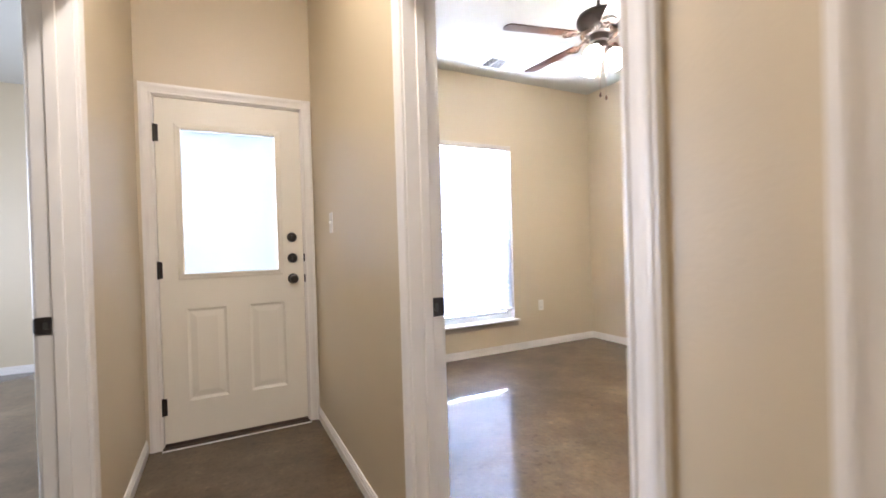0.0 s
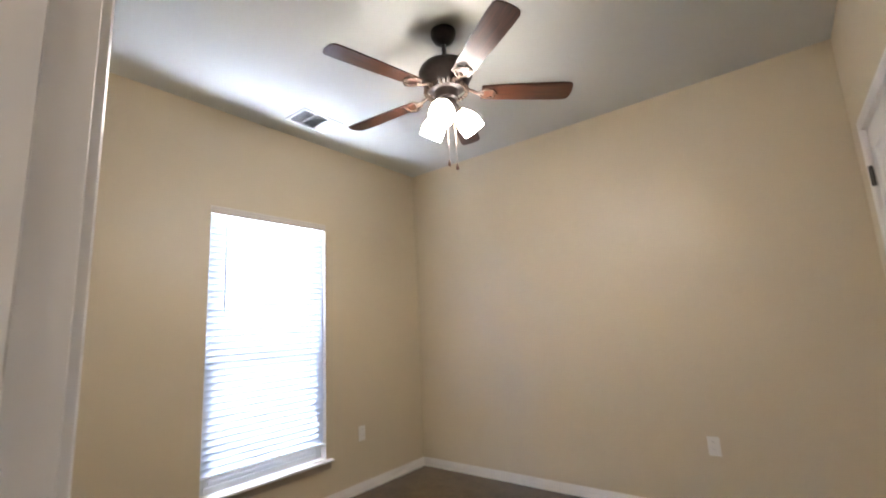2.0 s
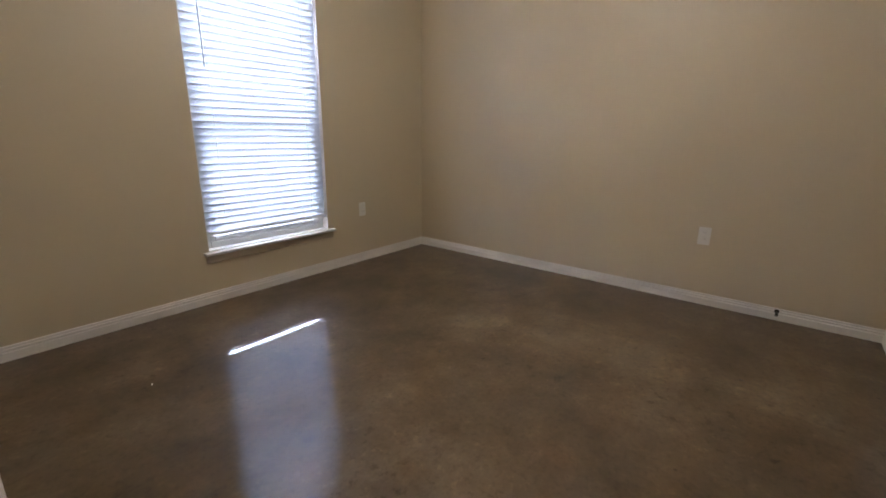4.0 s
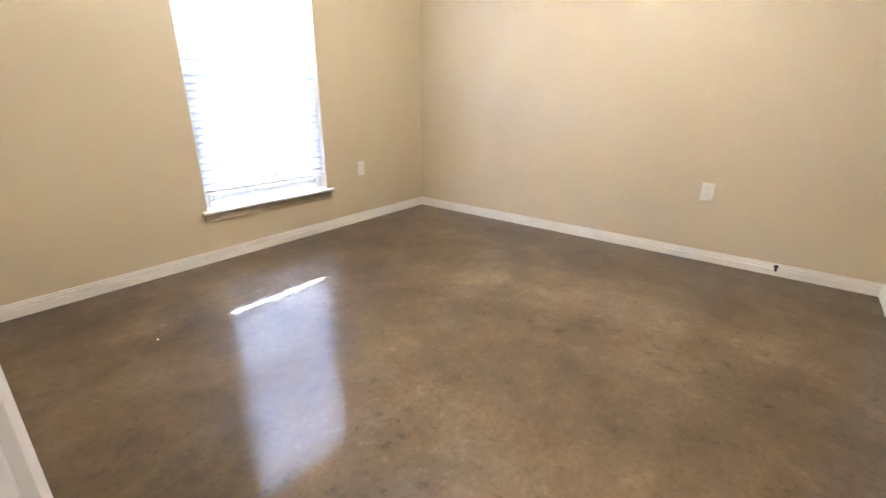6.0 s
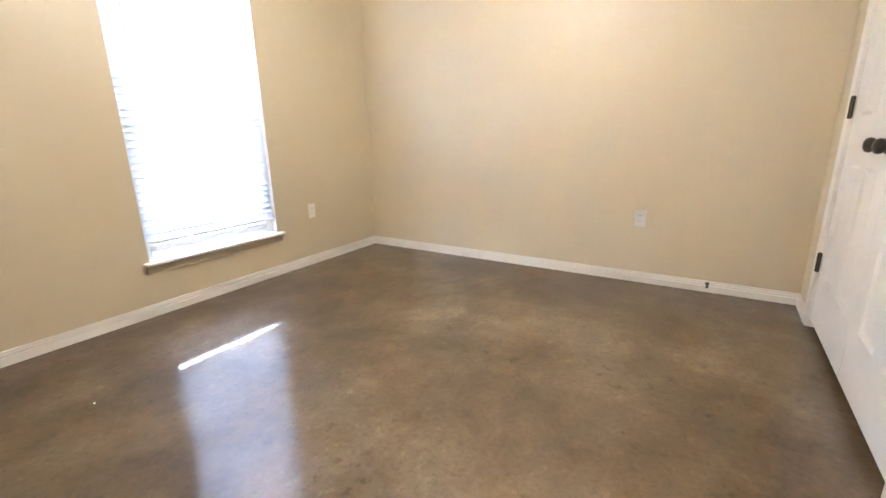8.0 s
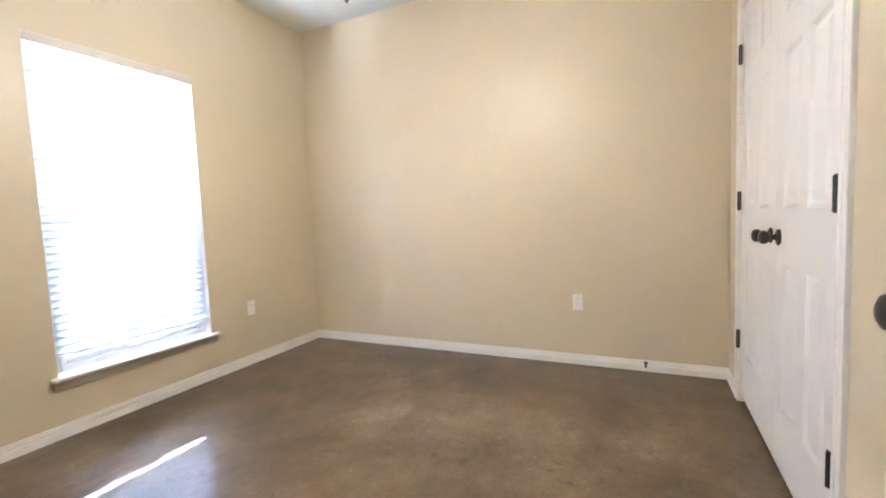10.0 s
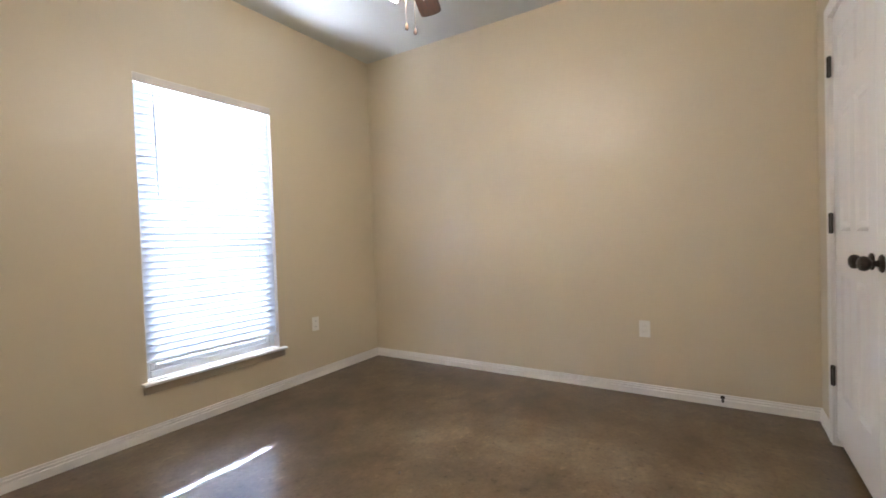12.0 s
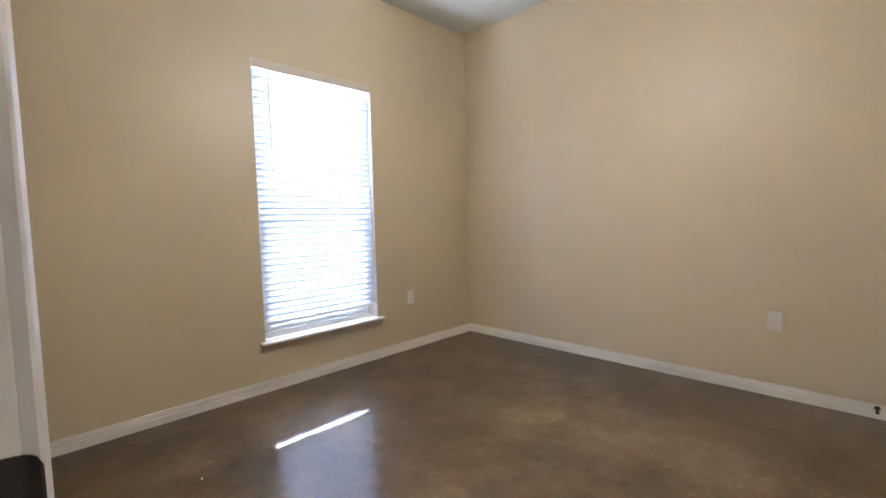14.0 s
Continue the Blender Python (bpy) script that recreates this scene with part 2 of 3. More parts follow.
def empty(name, m, label, category, group=""):
    ob = new(name)
    ob.matrix_basis = m
    return tagged(ob, label, category, group)


def box(bm, x0, x1, y0, y1, z0, z1, bevel=0.0, seg=2):
    r = bmesh.ops.create_cube(bm, size=1.0)
    for v in r["verts"]:
        v.co = Vector((x0 + (v.co.x + 0.5) * (x1 - x0), y0 + (v.co.y + 0.5) * (y1 - y0), z0 + (v.co.z + 0.5) * (z1 - z0)))
    if bevel:
        edges = list({e for v in r["verts"] for e in v.link_edges})
        bmesh.ops.bevel(bm, geom=edges, offset=bevel, segments=seg, affect="EDGES", profile=0.5)
    return bm


def boxed(*a, **k):
    return box(bmesh.new(), *a, **k)


def lathe(bm, profile, n=32, m=None):
    """A turned body: profile of (radius, height) pairs."""
    m = m or Matrix.Identity(4)
    rings = []
    for r, z in profile:
        if r < 1e-5:
            rings.append([bm.verts.new(m @ Vector((0, 0, z)))])
        else:
            rings.append([bm.verts.new(m @ Vector((r * math.cos(2 * math.pi * i / n), r * math.sin(2 * math.pi * i / n), z))) for i in range(n)])
    for a, b in zip(rings, rings[1:]):
        for i in range(n):
            j = (i + 1) % n
            q = [a[i % len(a)], a[j % len(a)], b[j % len(b)], b[i % len(b)]]
            u = list(dict.fromkeys(q))
            if len(u) > 2:
                bm.faces.new(u)
    return bm


def tube(bm, pts, r, n=8):
    rings = []
    for i, p in enumerate(pts):
        p = Vector(p)
        d = (Vector(pts[min(i + 1, len(pts) - 1)]) - Vector(pts[max(i - 1, 0)])).normalized()
        u = d.orthogonal().normalized() if i == 0 else (u - d * u.dot(d)).normalized()
        w = d.cross(u)
        rings.append([bm.verts.new(p + r * (math.cos(2 * math.pi * k / n) * u + math.sin(2 * math.pi * k / n) * w)) for k in range(n)])
    for a, b in zip(rings, rings[1:]):
        for k in range(n):
            bm.faces.new((a[k], a[(k + 1) % n], b[(k + 1) % n], b[k]))
    bm.faces.new(rings[0][::-1])
    bm.faces.new(rings[-1])
    return bm


def wall(axis, a, b, s0, s1, z0, z1, holes=()):
    """A wall of thickness a..b across axis, running s0..s1, with openings (s0, s1, z0, z1) through it, as one clean shell."""
    bm = bmesh.new()
    ss = sorted({s0, s1, *[h[0] for h in holes], *[h[1] for h in holes]})
    zz = sorted({z0, z1, *[h[2] for h in holes], *[h[3] for h in holes]})
    solid = {(i, k): not any(h[0] <= (ss[i] + ss[i + 1]) / 2 <= h[1] and h[2] <= (zz[k] + zz[k + 1]) / 2 <= h[3] for h in holes)
             for i in range(len(ss) - 1) for k in range(len(zz) - 1)}
    cache = {}

    def v(t, s, z):
        key = (t, s, z)
        if key not in cache:
            cache[key] = bm.verts.new((t, s, z) if axis == "x" else (s, t, z))
        return cache[key]

    for (i, k), yes in solid.items():
        if not yes:
            continue
        p, q, lo, hi = ss[i], ss[i + 1], zz[k], zz[k + 1]
        for t in (a, b):
            bm.faces.new([v(t, p, lo), v(t, q, lo), v(t, q, hi), v(t, p, hi)])
        for near, e in (((i - 1, k), (p, lo, p, hi)), ((i + 1, k), (q, lo, q, hi)), ((i, k - 1), (p, lo, q, lo)), ((i, k + 1), (p, hi, q, hi))):
            if not solid.get(near, False):
                bm.faces.new([v(a, e[0], e[1]), v(b, e[0], e[1]), v(b, e[2], e[3]), v(a, e[2], e[3])])
    return bm


def sweep(bm, profile, frames):
    """Carries a closed profile of (out, up) pairs through frames (origin, out axis, up axis)."""
    rings = [[bm.verts.new(Vector(o) + a * Vector(u) + c * Vector(w)) for a, c in profile] for o, u, w in frames]
    n = len(profile)
    for r, s in zip(rings, rings[1:]):
        for k in range(n):
            bm.faces.new((r[k], r[(k + 1) % n], s[(k + 1) % n], s[k]))
    bm.faces.new(rings[0][::-1])
    bm.faces.new(rings[-1])
    return bm


BASE = [(0, 0), (0.014, 0), (0.014, 0.040), (0.013, 0.043), (0.0045, 0.045), (0.0045, 0.051), (0.0115, 0.053), (0.0115, 0.059), (0.0035, 0.061), (0.0035, 0.067), (0.0085, 0.069), (0.0080, 0.073), (0.005, 0.076), (0, 0.076)]
CASE = [(0, 0), (0, 0.011), (0.004, 0.014), (0.010, 0.014), (0.014, 0.011), (0.030, 0.013), (0.044, 0.018), (0.052, 0.018), (0.057, 0.015), (0.062, 0.015), (0.064, 0.012), (0.064, 0)]


def base_run(p, q, normal, label="white painted wooden baseboard along the beige wall"):
    """A baseboard from p to q (plan points) on a wall that faces normal."""
    up, out = Vector((0, 0, 1)), Vector((*normal, 0))
    ob = structure("baseboard", sweep(bmesh.new(), BASE, [((*p, 0.001), out, up), ((*q, 0.001), out, up)]), TRIM, label, "baseboard")
    return ob


def casing(o, along, normal, w, h, label):
    """Mitred casing round a door opening: o is a foot of the opening on the wall's face."""
    o, a, nn, up = Vector(o), Vector(along), Vector(normal), Vector((0, 0, 1))
    r = 0.006
    frames = [(o - a * r, -a, nn), (o + up * (h + r) - a * r, up - a, nn), (o + up * (h + r) + a * (w + r), up + a, nn), (o + a * (w + r), a, nn)]
    return structure("door_casing", sweep(bmesh.new(), CASE, frames), TRIM, label, "door trim")


def leaf_mesh(w, h, t, panels, inset=0.015, depth=0.009, field=0.044):
    """A moulded door leaf, x 0..w, y 0..t, z 0..h, with sunk and raised panels (x0, x1, z0, z1) on both faces."""
    bm = bmesh.new()
    xs = sorted({0, w, *[p[0] for p in panels], *[p[1] for p in panels]})
    zs = sorted({0, h, *[p[2] for p in panels], *[p[3] for p in panels]})
    for y, s in ((0, 1), (t, -1)):
        grid = {(x, z): bm.verts.new((x, y, z)) for x in xs for z in zs}
        for x0, x1 in zip(xs, xs[1:]):
            for z0, z1 in zip(zs, zs[1:]):
                ring = [grid[x0, z0], grid[x1, z0], grid[x1, z1], grid[x0, z1]]
                if any(p[0] <= (x0 + x1) / 2 <= p[1] and p[2] <= (z0 + z1) / 2 <= p[3] for p in panels):
                    for d, dy in ((0.004, 0.35 * depth), (inset, depth), (inset + 0.006, depth), (field, 0.25 * depth)):
                        inner = [bm.verts.new((x, y + s * dy, z)) for x, z in ((x0 + d, z0 + d), (x1 - d, z0 + d), (x1 - d, z1 - d), (x0 + d, z1 - d))]
                        for k in range(4):
                            bm.faces.new((ring[k], ring[(k + 1) % 4], inner[(k + 1) % 4], inner[k]))
                        ring = inner
                bm.faces.new(ring)
    for a, b in (((0, 0), (w, 0)), ((w, 0), (w, h)), ((w, h), (0, h)), ((0, h), (0, 0))):
        bm.faces.new([bm.verts.new((a[0], 0, a[1])), bm.verts.new((b[0], 0, b[1])), bm.verts.new((b[0], t, b[1])), bm.verts.new((a[0], t, a[1]))])
    return bm


def six_panels(w, h):
    st, mid = 0.105 * w / 0.66 if w < 0.7 else 0.115, 0.09
    pw = (w - 2 * st - mid) / 2
    rows = ((0.25, 0.85), (1.07, h - 0.48), (h - 0.34, h - 0.12))
    return [(x, x + pw, a, b) for x in (st, st + pw + mid) for a, b in rows]


def knob_mesh(m=None):
    """A door knob on its rose: axis along z, rose at 0."""
    return lathe(bmesh.new(), [(0, 0), (0.033, 0), (0.034, 0.004), (0.029, 0.009), (0.015, 0.012), (0.011, 0.020), (0.012, 0.030), (0.020, 0.036), (0.027, 0.045),
                               (0.0285, 0.054), (0.025, 0.064), (0.014, 0.070), (0, 0.0715)], 28, m)


def hinge_mesh(m, tall=0.089, leaf=0.022, r=0.0065):
    """A butt hinge: knuckle along z with five joints, and the thin edges of its leaves."""
    bm = bmesh.new()
    prof = [(0, -tall / 2 - 0.004), (0.6 * r, -tall / 2 - 0.003), (r, -tall / 2)]
    for k in range(5):
        a = -tall / 2 + k * tall / 5
        prof += [(r, a + 0.001), (r, a + tall / 5 - 0.001), (0.85 * r, a + tall / 5)]
    prof += [(0.6 * r, tall / 2 + 0.003), (0, tall / 2 + 0.004)]
    lathe(bm, prof, 12)
    box(bm, -leaf, leaf, -0.0015, 0.0025, -tall / 2, tall / 2)
    bm.transform(m)
    return bm


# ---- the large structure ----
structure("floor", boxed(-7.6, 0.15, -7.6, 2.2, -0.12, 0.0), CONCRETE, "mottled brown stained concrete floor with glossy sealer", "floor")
structure("ceiling", boxed(-7.6, 0.15, -7.6, 2.2, H, H + 0.12), CEIL, "white textured drywall ceiling", "ceiling")
structure("ground", boxed(-300, 300, -300, 300, -0.5, -0.16), SOIL, "dry grassy ground round the house", "ground")
structure("wall_window", wall("y", 0.0, 0.16, XH, 0.12, 0, H, [(WX0, WX1, WZ0, WZ1)]), WALL, "beige painted drywall wall with a window", "wall")
structure("wall_far", wall("x", 0.0, 0.12, YC - 0.75, 0.0, 0, H), WALL, "plain beige painted drywall wall", "wall")
structure("wall_closet", wall("y", YC - 0.12, YC, XB, 0.0, 0, H, [(CX0 - 0.018, CX1 + 0.018, -0.01, CZ + 0.018)]), WALL, "beige painted wall with the closet doors", "wall")
structure("wall_closet_back", wall("y", YC - 0.87, YC - 0.75, XB, 0.12, 0, H), WALL, "beige wall at the back of the closet", "wall")
structure("wall_partition", wall("x", XH, XB, -7.4, 0.0, 0, H, [(YJ0 - 0.018, YJ1 + 0.018, -0.01, DOOR_Z + 0.018), (-4.50, -3.65, -0.01, DOOR_Z + 0.018)]), WALL,
          "beige painted wall between hall and bedroom", "wall")
structure("wall_outside_door", wall("y", YE, YE + 0.16, XLR, XH, 0, H, [(DX0 - 0.022, DX1 + 0.022, -0.01, DZ + 0.022)]), WALL, "beige painted wall round the outside door", "wall")
structure("wall_hall_side", wall("x", XLR, XL, -7.4, YE, 0, H, [(YL0 - 0.018, YL1 + 0.018, -0.01, DOOR_Z + 0.018)]), WALL, "beige painted wall along the narrow hall", "wall")
structure("wall_hall_end", wall("y", -7.52, -7.4, XLR, XB, 0, H), WALL, "beige painted wall that closes the hall", "wall")
structure("wall_porch_side", wall("x", XLR, XL, YE + 0.16, 2.12, 0, H), WALL, "wall of the room across the hall", "wall")
structure("wall_side_room_far", wall("y", 2.0, 2.12, -7.4, XLR, 0, H), WALL, "pale wall at the far end of the room across the hall", "wall")
# the opening is assumed and unseen; it lets the added side-room lamp in
structure("wall_side_room_outer", wall("x", -7.4, -7.28, -3.6, 2.0, 0, H, [(-1.0, 0.6, 0.7, 2.1)]), WALL, "outer wall of the room across the hall", "wall")
structure("wall_side_room_near", wall("y", -3.72, -3.6, -7.4, XLR, 0, H), WALL, "near wall of the room across the hall", "wall")

# baseboards
base_run((XB, 0.0), (0.0, 0.0), (0, -1))
base_run((0.0, 0.0), (0.0, YC), (-1, 0))
base_run((0.0, YC), (CX1 + 0.071, YC), (0, 1))
base_run((CX0 - 0.071, YC), (XB, YC), (0, 1))
base_run((XB, YJ1 + 0.071), (XB, 0.0), (1, 0))
base_run((XB, YC), (XB, YJ0 - 0.071), (1, 0))
base_run((XH, YJ1 + 0.071), (XH, YE), (-1, 0))
base_run((XH, -3.597), (XH, YJ0 - 0.071), (-1, 0))
base_run((XL, YE), (XL, YL1 + 0.071), (1, 0))
base_run((-7.28, 2.0), (XLR, 2.0), (0, -1))
base_run((XLR, 2.0), (XLR, YL1 + 0.071), (-1, 0))


def door_lining(axis, a, b, s0, s1, top, stop_at, label):
    """Jambs and head of an opening s0..s1 in a wall a..b thick, with a door stop."""
    t = 0.018
    bm = bmesh.new()
    e = 0.002

    def piece(p0, p1, q0, q1, z0, z1):
        box(bm, *((p0, p1, q0, q1) if axis == "x" else (q0, q1, p0, p1)), z0, z1, 0.0015, 1)

    piece(a - e, b + e, s0 - t, s0, 0.001, top)
    piece(a - e, b + e, s1, s1 + t, 0.001, top)
    piece(a - e, b + e, s0 - t, s1 + t, top, top + t)
    c, d = stop_at
    piece(c, d, s0, s0 + 0.011, 0.001, top)
    piece(c, d, s1 - 0.011, s1, 0.001, top)
    piece(c, d, s0, s1, top - 0.011, top)
    return structure("door_jamb", bm, TRIM, label, "door frame")


door_lining("x", XH, XB, YJ0, YJ1, DOOR_Z, (XH + 0.045, XH + 0.078), "white painted door jamb of the bedroom doorway")
casing((XH, YJ0, 0.001), (0, 1, 0), (-1, 0, 0), YJ1 - YJ0, DOOR_Z, "white moulded casing round the bedroom doorway")
casing((XB, YJ0, 0.001), (0, 1, 0), (1, 0, 0), YJ1 - YJ0, DOOR_Z, "white moulded casing round the bedroom doorway")
door_lining("x", XLR, XL, YL0, YL1, DOOR_Z, (XLR + 0.042, XLR + 0.075), "white painted door jamb of the doorway across the hall")
casing((XL, YL0, 0.001), (0, 1, 0), (1, 0, 0), YL1 - YL0, DOOR_Z, "white moulded casing round the doorway across the hall")
casing((XLR, YL0, 0.001), (0, 1, 0), (-1, 0, 0), YL1 - YL0, DOOR_Z, "white moulded casing round the doorway across the hall")
door_lining("x", XH, XB, -4.482, -3.668, DOOR_Z, (XH + 0.045, XH + 0.078), "white painted jamb of the next hall door")
casing((XH, -4.482, 0.001), (0, 1, 0), (-1, 0, 0), 0.814, DOOR_Z, "white moulded casing of the next hall door")
door_lining("y", YC - 0.12, YC, CX0, CX1, CZ, (YC - 0.07, YC - 0.042), "white painted jamb of the closet")
casing((CX0, YC, 0.001), (1, 0, 0), (0, 1, 0), CX1 - CX0, CZ, "white moulded casing round the closet doors")
door_lining("y", YE, YE + 0.16, DX0 - 0.004, DX1 + 0.004, DZ + 0.004, (YE + 0.050, YE + 0.085), "cream painted frame of the outside door")
casing((DX0 - 0.004, YE, 0.001), (1, 0, 0), (0, -1, 0), DX1 - DX0 + 0.008, DZ + 0.004, "cream moulded casing round the outside door")


def strike(m, label):
    """A strike plate with its latch hole and curved lip: x along the jamb's depth, z up, y out of the jamb."""
    ob = empty("strike_plate", m, label, "strike plate")
    bm = wall("y", 0.0, 0.002, -0.016, 0.014, -0.0285, 0.0285, [(-0.007, 0.006, -0.012, 0.012)])
    part("plate", bm, BRONZE, ob)
    bm = bmesh.new()
    curve = [(0.014, 0.002, 0.0285), (0.020, 0.0022, 0.0283), (0.025, 0.0012, 0.0272), (0.029, -0.0008, 0.0250), (0.032, -0.0036, 0.0215), (0.0345, -0.0075, 0.0160), (0.036, -0.0115, 0.0080)]
    for e in (0.0, -0.0018):
        rows = [[bm.verts.new((x, y + e, z * c)) for c in (-1, -0.9, 0, 0.9, 1)] for x, y, z in curve]
        for p, q in zip(rows, rows[1:]):
            for k in range(4):
                bm.faces.new((p[k], p[k + 1], q[k + 1], q[k]))
    part("lip", bm, BRONZE, ob, smooth=True)
    # solid dark block in place of the shade within the hole
    part("latch_hole_shade", boxed(-0.0068, 0.0058, -0.004, 0.0006, -0.0118, 0.0118), RECESS_SHADE, ob, "dark inset standing in for the latch hole's shade")
    for z in (-0.021, 0.021):
        bm = lathe(bmesh.new(), [(0, 0.001), (0.0035, 0.001), (0.003, 0.0025), (0, 0.0032)], 12, pose(0, 0, z, -90) )
        part("screw", bm, BRONZE, ob)
    return ob


strike(pose(XB - 0.022, YJ1, 0.945, 0, 0, 0) @ Matrix.Diagonal((1, -1, 1.16, 1)), "dark bronze strike plate on the white door jamb")
strike(pose(XLR + 0.020, YL1, 0.935, 0, 0, 0) @ Matrix.Diagonal((-1, -1, 1, 1)), "dark bronze strike plate on the jamb across the hall")


# ---- doors ----
def inner_door(name, label, m, w, h, knob_x, knob_z, flip=False, both=True, hinges=(), hinge_x=0.0, hinge_y=0.0, hinge_r=0.0065, group=""):
    """A six-panel leaf: x along the leaf, y 0..0.035 through it."""
    ob = empty(name, m, label, "door", group)
    part("door_leaf", leaf_mesh(w, h, 0.035, six_panels(w, h)), DOOR, ob)
    part("knob", knob_mesh(pose(knob_x, 0.035, knob_z, -90)), BRONZE, ob, "dark bronze round knob", smooth=True)
    if both:
        part("knob", knob_mesh(pose(knob_x, 0, knob_z, 90)), BRONZE, ob, "dark bronze round knob", smooth=True)
    for z in hinges:
        part("hinge", hinge_mesh(pose(hinge_x, hinge_y, z), 0.1, 0.022, hinge_r), BRONZE, ob, "dark bronze butt hinge", smooth=True)
        if both:
            bm = boxed(-0.0022, 0.0006, 0.003, 0.033, z - 0.0445, z + 0.0445)
            bmesh.ops.bevel(bm, geom=[e for e in bm.edges if abs(e.verts[0].co.x - e.verts[1].co.x) > 0.001], offset=0.008, segments=4, affect="EDGES", profile=0.5)
            part("hinge_leaf", bm, BRONZE, ob, "dark bronze hinge leaf with round corners")
    return ob


CW = (CX1 - CX0) / 2
LZ = 0.048
HZ = (0.371 - LZ, 1.158 - LZ, 1.952 - LZ)
inner_door("closet_door", "white six-panel closet door with dark bronze knob, closed", pose(CX0 + 0.002, YC - 0.040, LZ), CW - 0.004, CZ - LZ - 0.003,
           CW - 0.062, 1.0 - LZ, both=False, hinges=HZ, hinge_x=0.004, hinge_y=0.051, hinge_r=0.010, group="closet double doors")
inner_door("closet_door", "white six-panel closet door with dark bronze knob, closed", pose(CX0 + CW + 0.002, YC - 0.040, LZ), CW - 0.004, CZ - LZ - 0.003,
           0.064, 1.0 - LZ, both=False, hinges=HZ, hinge_x=CW - 0.006, hinge_y=0.051, hinge_r=0.010, group="closet double doors")
inner_door("bedroom_door", "white six-panel bedroom door standing wide open", pose(XB + 0.012, YJ0 + 0.007, 0.012, 0, 0, -0.9), 0.866, DOOR_Z - 0.016,
           0.804, 0.965, hinges=(0.28, 1.09, 1.80), hinge_x=-0.004, hinge_y=-0.004)
inner_door("hall_door", "white six-panel hall door, closed", pose(XH + 0.080, -4.479, 0.012, 0, 0, 90), 0.808, DOOR_Z - 0.016, 0.07, 0.93)


def outside_door():
    w, h, t = DX1 - DX0, DZ - 0.03, 0.044
    ob = empty("outside_door", pose(DX0, YE + 0.004, 0.03), "cream steel outside door with half-height glass, closed", "door")
    gx0, gx1, gz0, gz1 = 0.130, w - 0.160, 1.004, 1.878
    bm = wall("y", 0.0, t, 0, w, 0, h, [(gx0, gx1, gz0, gz1), (0.132, 0.348, 0.235, 0.79), (0.480, 0.696, 0.235, 0.79)])
    part("door_leaf", bm, CREAM, ob)
    for x in (0.132, 0.480):
        bm = leaf_mesh(0.216, 0.555, t - 0.002, [(0.0, 0.216, 0.0, 0.555)], inset=0.014, depth=0.011, field=0.052)
        bm.transform(pose(x, 0.001, 0.235))
        part("raised_panel", bm, CREAM, ob)
    f = 0.034
    prof = [(-0.002, -0.002), (-0.002, 0.014), (0.006, 0.016), (0.016, 0.012), (0.026, 0.010), (f, 0.006), (f, -0.002)]
    bm = bmesh.new()
    ring = [((gx0, -0.0, gz0), (-1, 0, -1)), ((gx1, 0, gz0), (1, 0, -1)), ((gx1, 0, gz1), (1, 0, 1)), ((gx0, 0, gz1), (-1, 0, 1)), ((gx0, 0, gz0), (-1, 0, -1))]
    sweep(bm, prof, [(o, u, (0, -1, 0)) for o, u in ring])
    part("glass_frame", bm, CREAM, ob)
    pane = part("pane", boxed(gx0 + 0.001, gx1 - 0.001, 0.010, 0.014, gz0 + 0.001, gz1 - 0.001), PANE, ob, "clear glass pane")
    pane.visible_shadow = False
    n = 52
    for k in range(n):
        z = gz0 + 0.010 + k * (gz1 - gz0 - 0.02) / (n - 1)
        bm = boxed(-(gx1 - gx0) / 2 + 0.003, (gx1 - gx0) / 2 - 0.003, -0.0095, 0.0095, -0.0004, 0.0004)
        bm.transform(pose((gx0 + gx1) / 2, 0.026, z, 68))
        part("blind_slat", bm, SLAT, ob, "thin white slat between the panes")
    for z in (1.22, 1.36, 1.52):
        part("slider", boxed(gx1 + 0.010, gx1 + 0.020, -0.020, -0.010, z, z + 0.022, 0.002), CREAM, ob)
    for z, r in ((1.245 - 0.03, 0.031), (1.107 - 0.03, 0.031)):
        bm = lathe(bmesh.new(), [(0, 0), (r, 0), (r, 0.010), (r - 0.004, 0.016), (r - 0.012, 0.018), (0.010, 0.019), (0, 0.019)], 28, pose(w - 0.070, 0, z, 90))
        box(bm, w - 0.0745, w - 0.0655, -0.034, -0.016, z - 0.014, z + 0.014, 0.002)
        part("deadbolt", bm, BRONZE, ob, "round dark bronze deadbolt", smooth=True)
    part("knob", knob_mesh(pose(w - 0.070, 0, 0.969 - 0.03, 90)), BRONZE, ob, "dark bronze round knob", smooth=True)
    for z in (0.220, 1.032, 1.844):
        part("hinge", hinge_mesh(pose(-0.004, -0.006, z), 0.10), BRONZE, ob, "dark bronze butt hinge", smooth=True)
    for z in (1.107 - 0.03, 0.969 - 0.03):
        part("latch_plate", boxed(w + 0.002, w + 0.012, -0.008, 0.003, z - 0.026, z + 0.026, 0.002), BRONZE, ob, "dark bronze latch plate")
    part("door_sweep", boxed(0.002, w - 0.002, 0.001, 0.040, -0.022, -0.001), DARK, ob, "dark brown bottom sweep")
    return ob


outside_door()
structure("threshold", boxed(DX0 - 0.01, DX1 + 0.01, YE - 0.035, YE + 0.15, 0.001, 0.010, 0.003), DARK, "dark bronze threshold under the outside door", "threshold")
structure("threshold_lip", boxed(DX0 - 0.012, DX1 + 0.012, YE - 0.047, YE - 0.036, 0.001, 0.008, 0.002), METAL_WHITE, "pale worn metal lip along the threshold", "threshold")


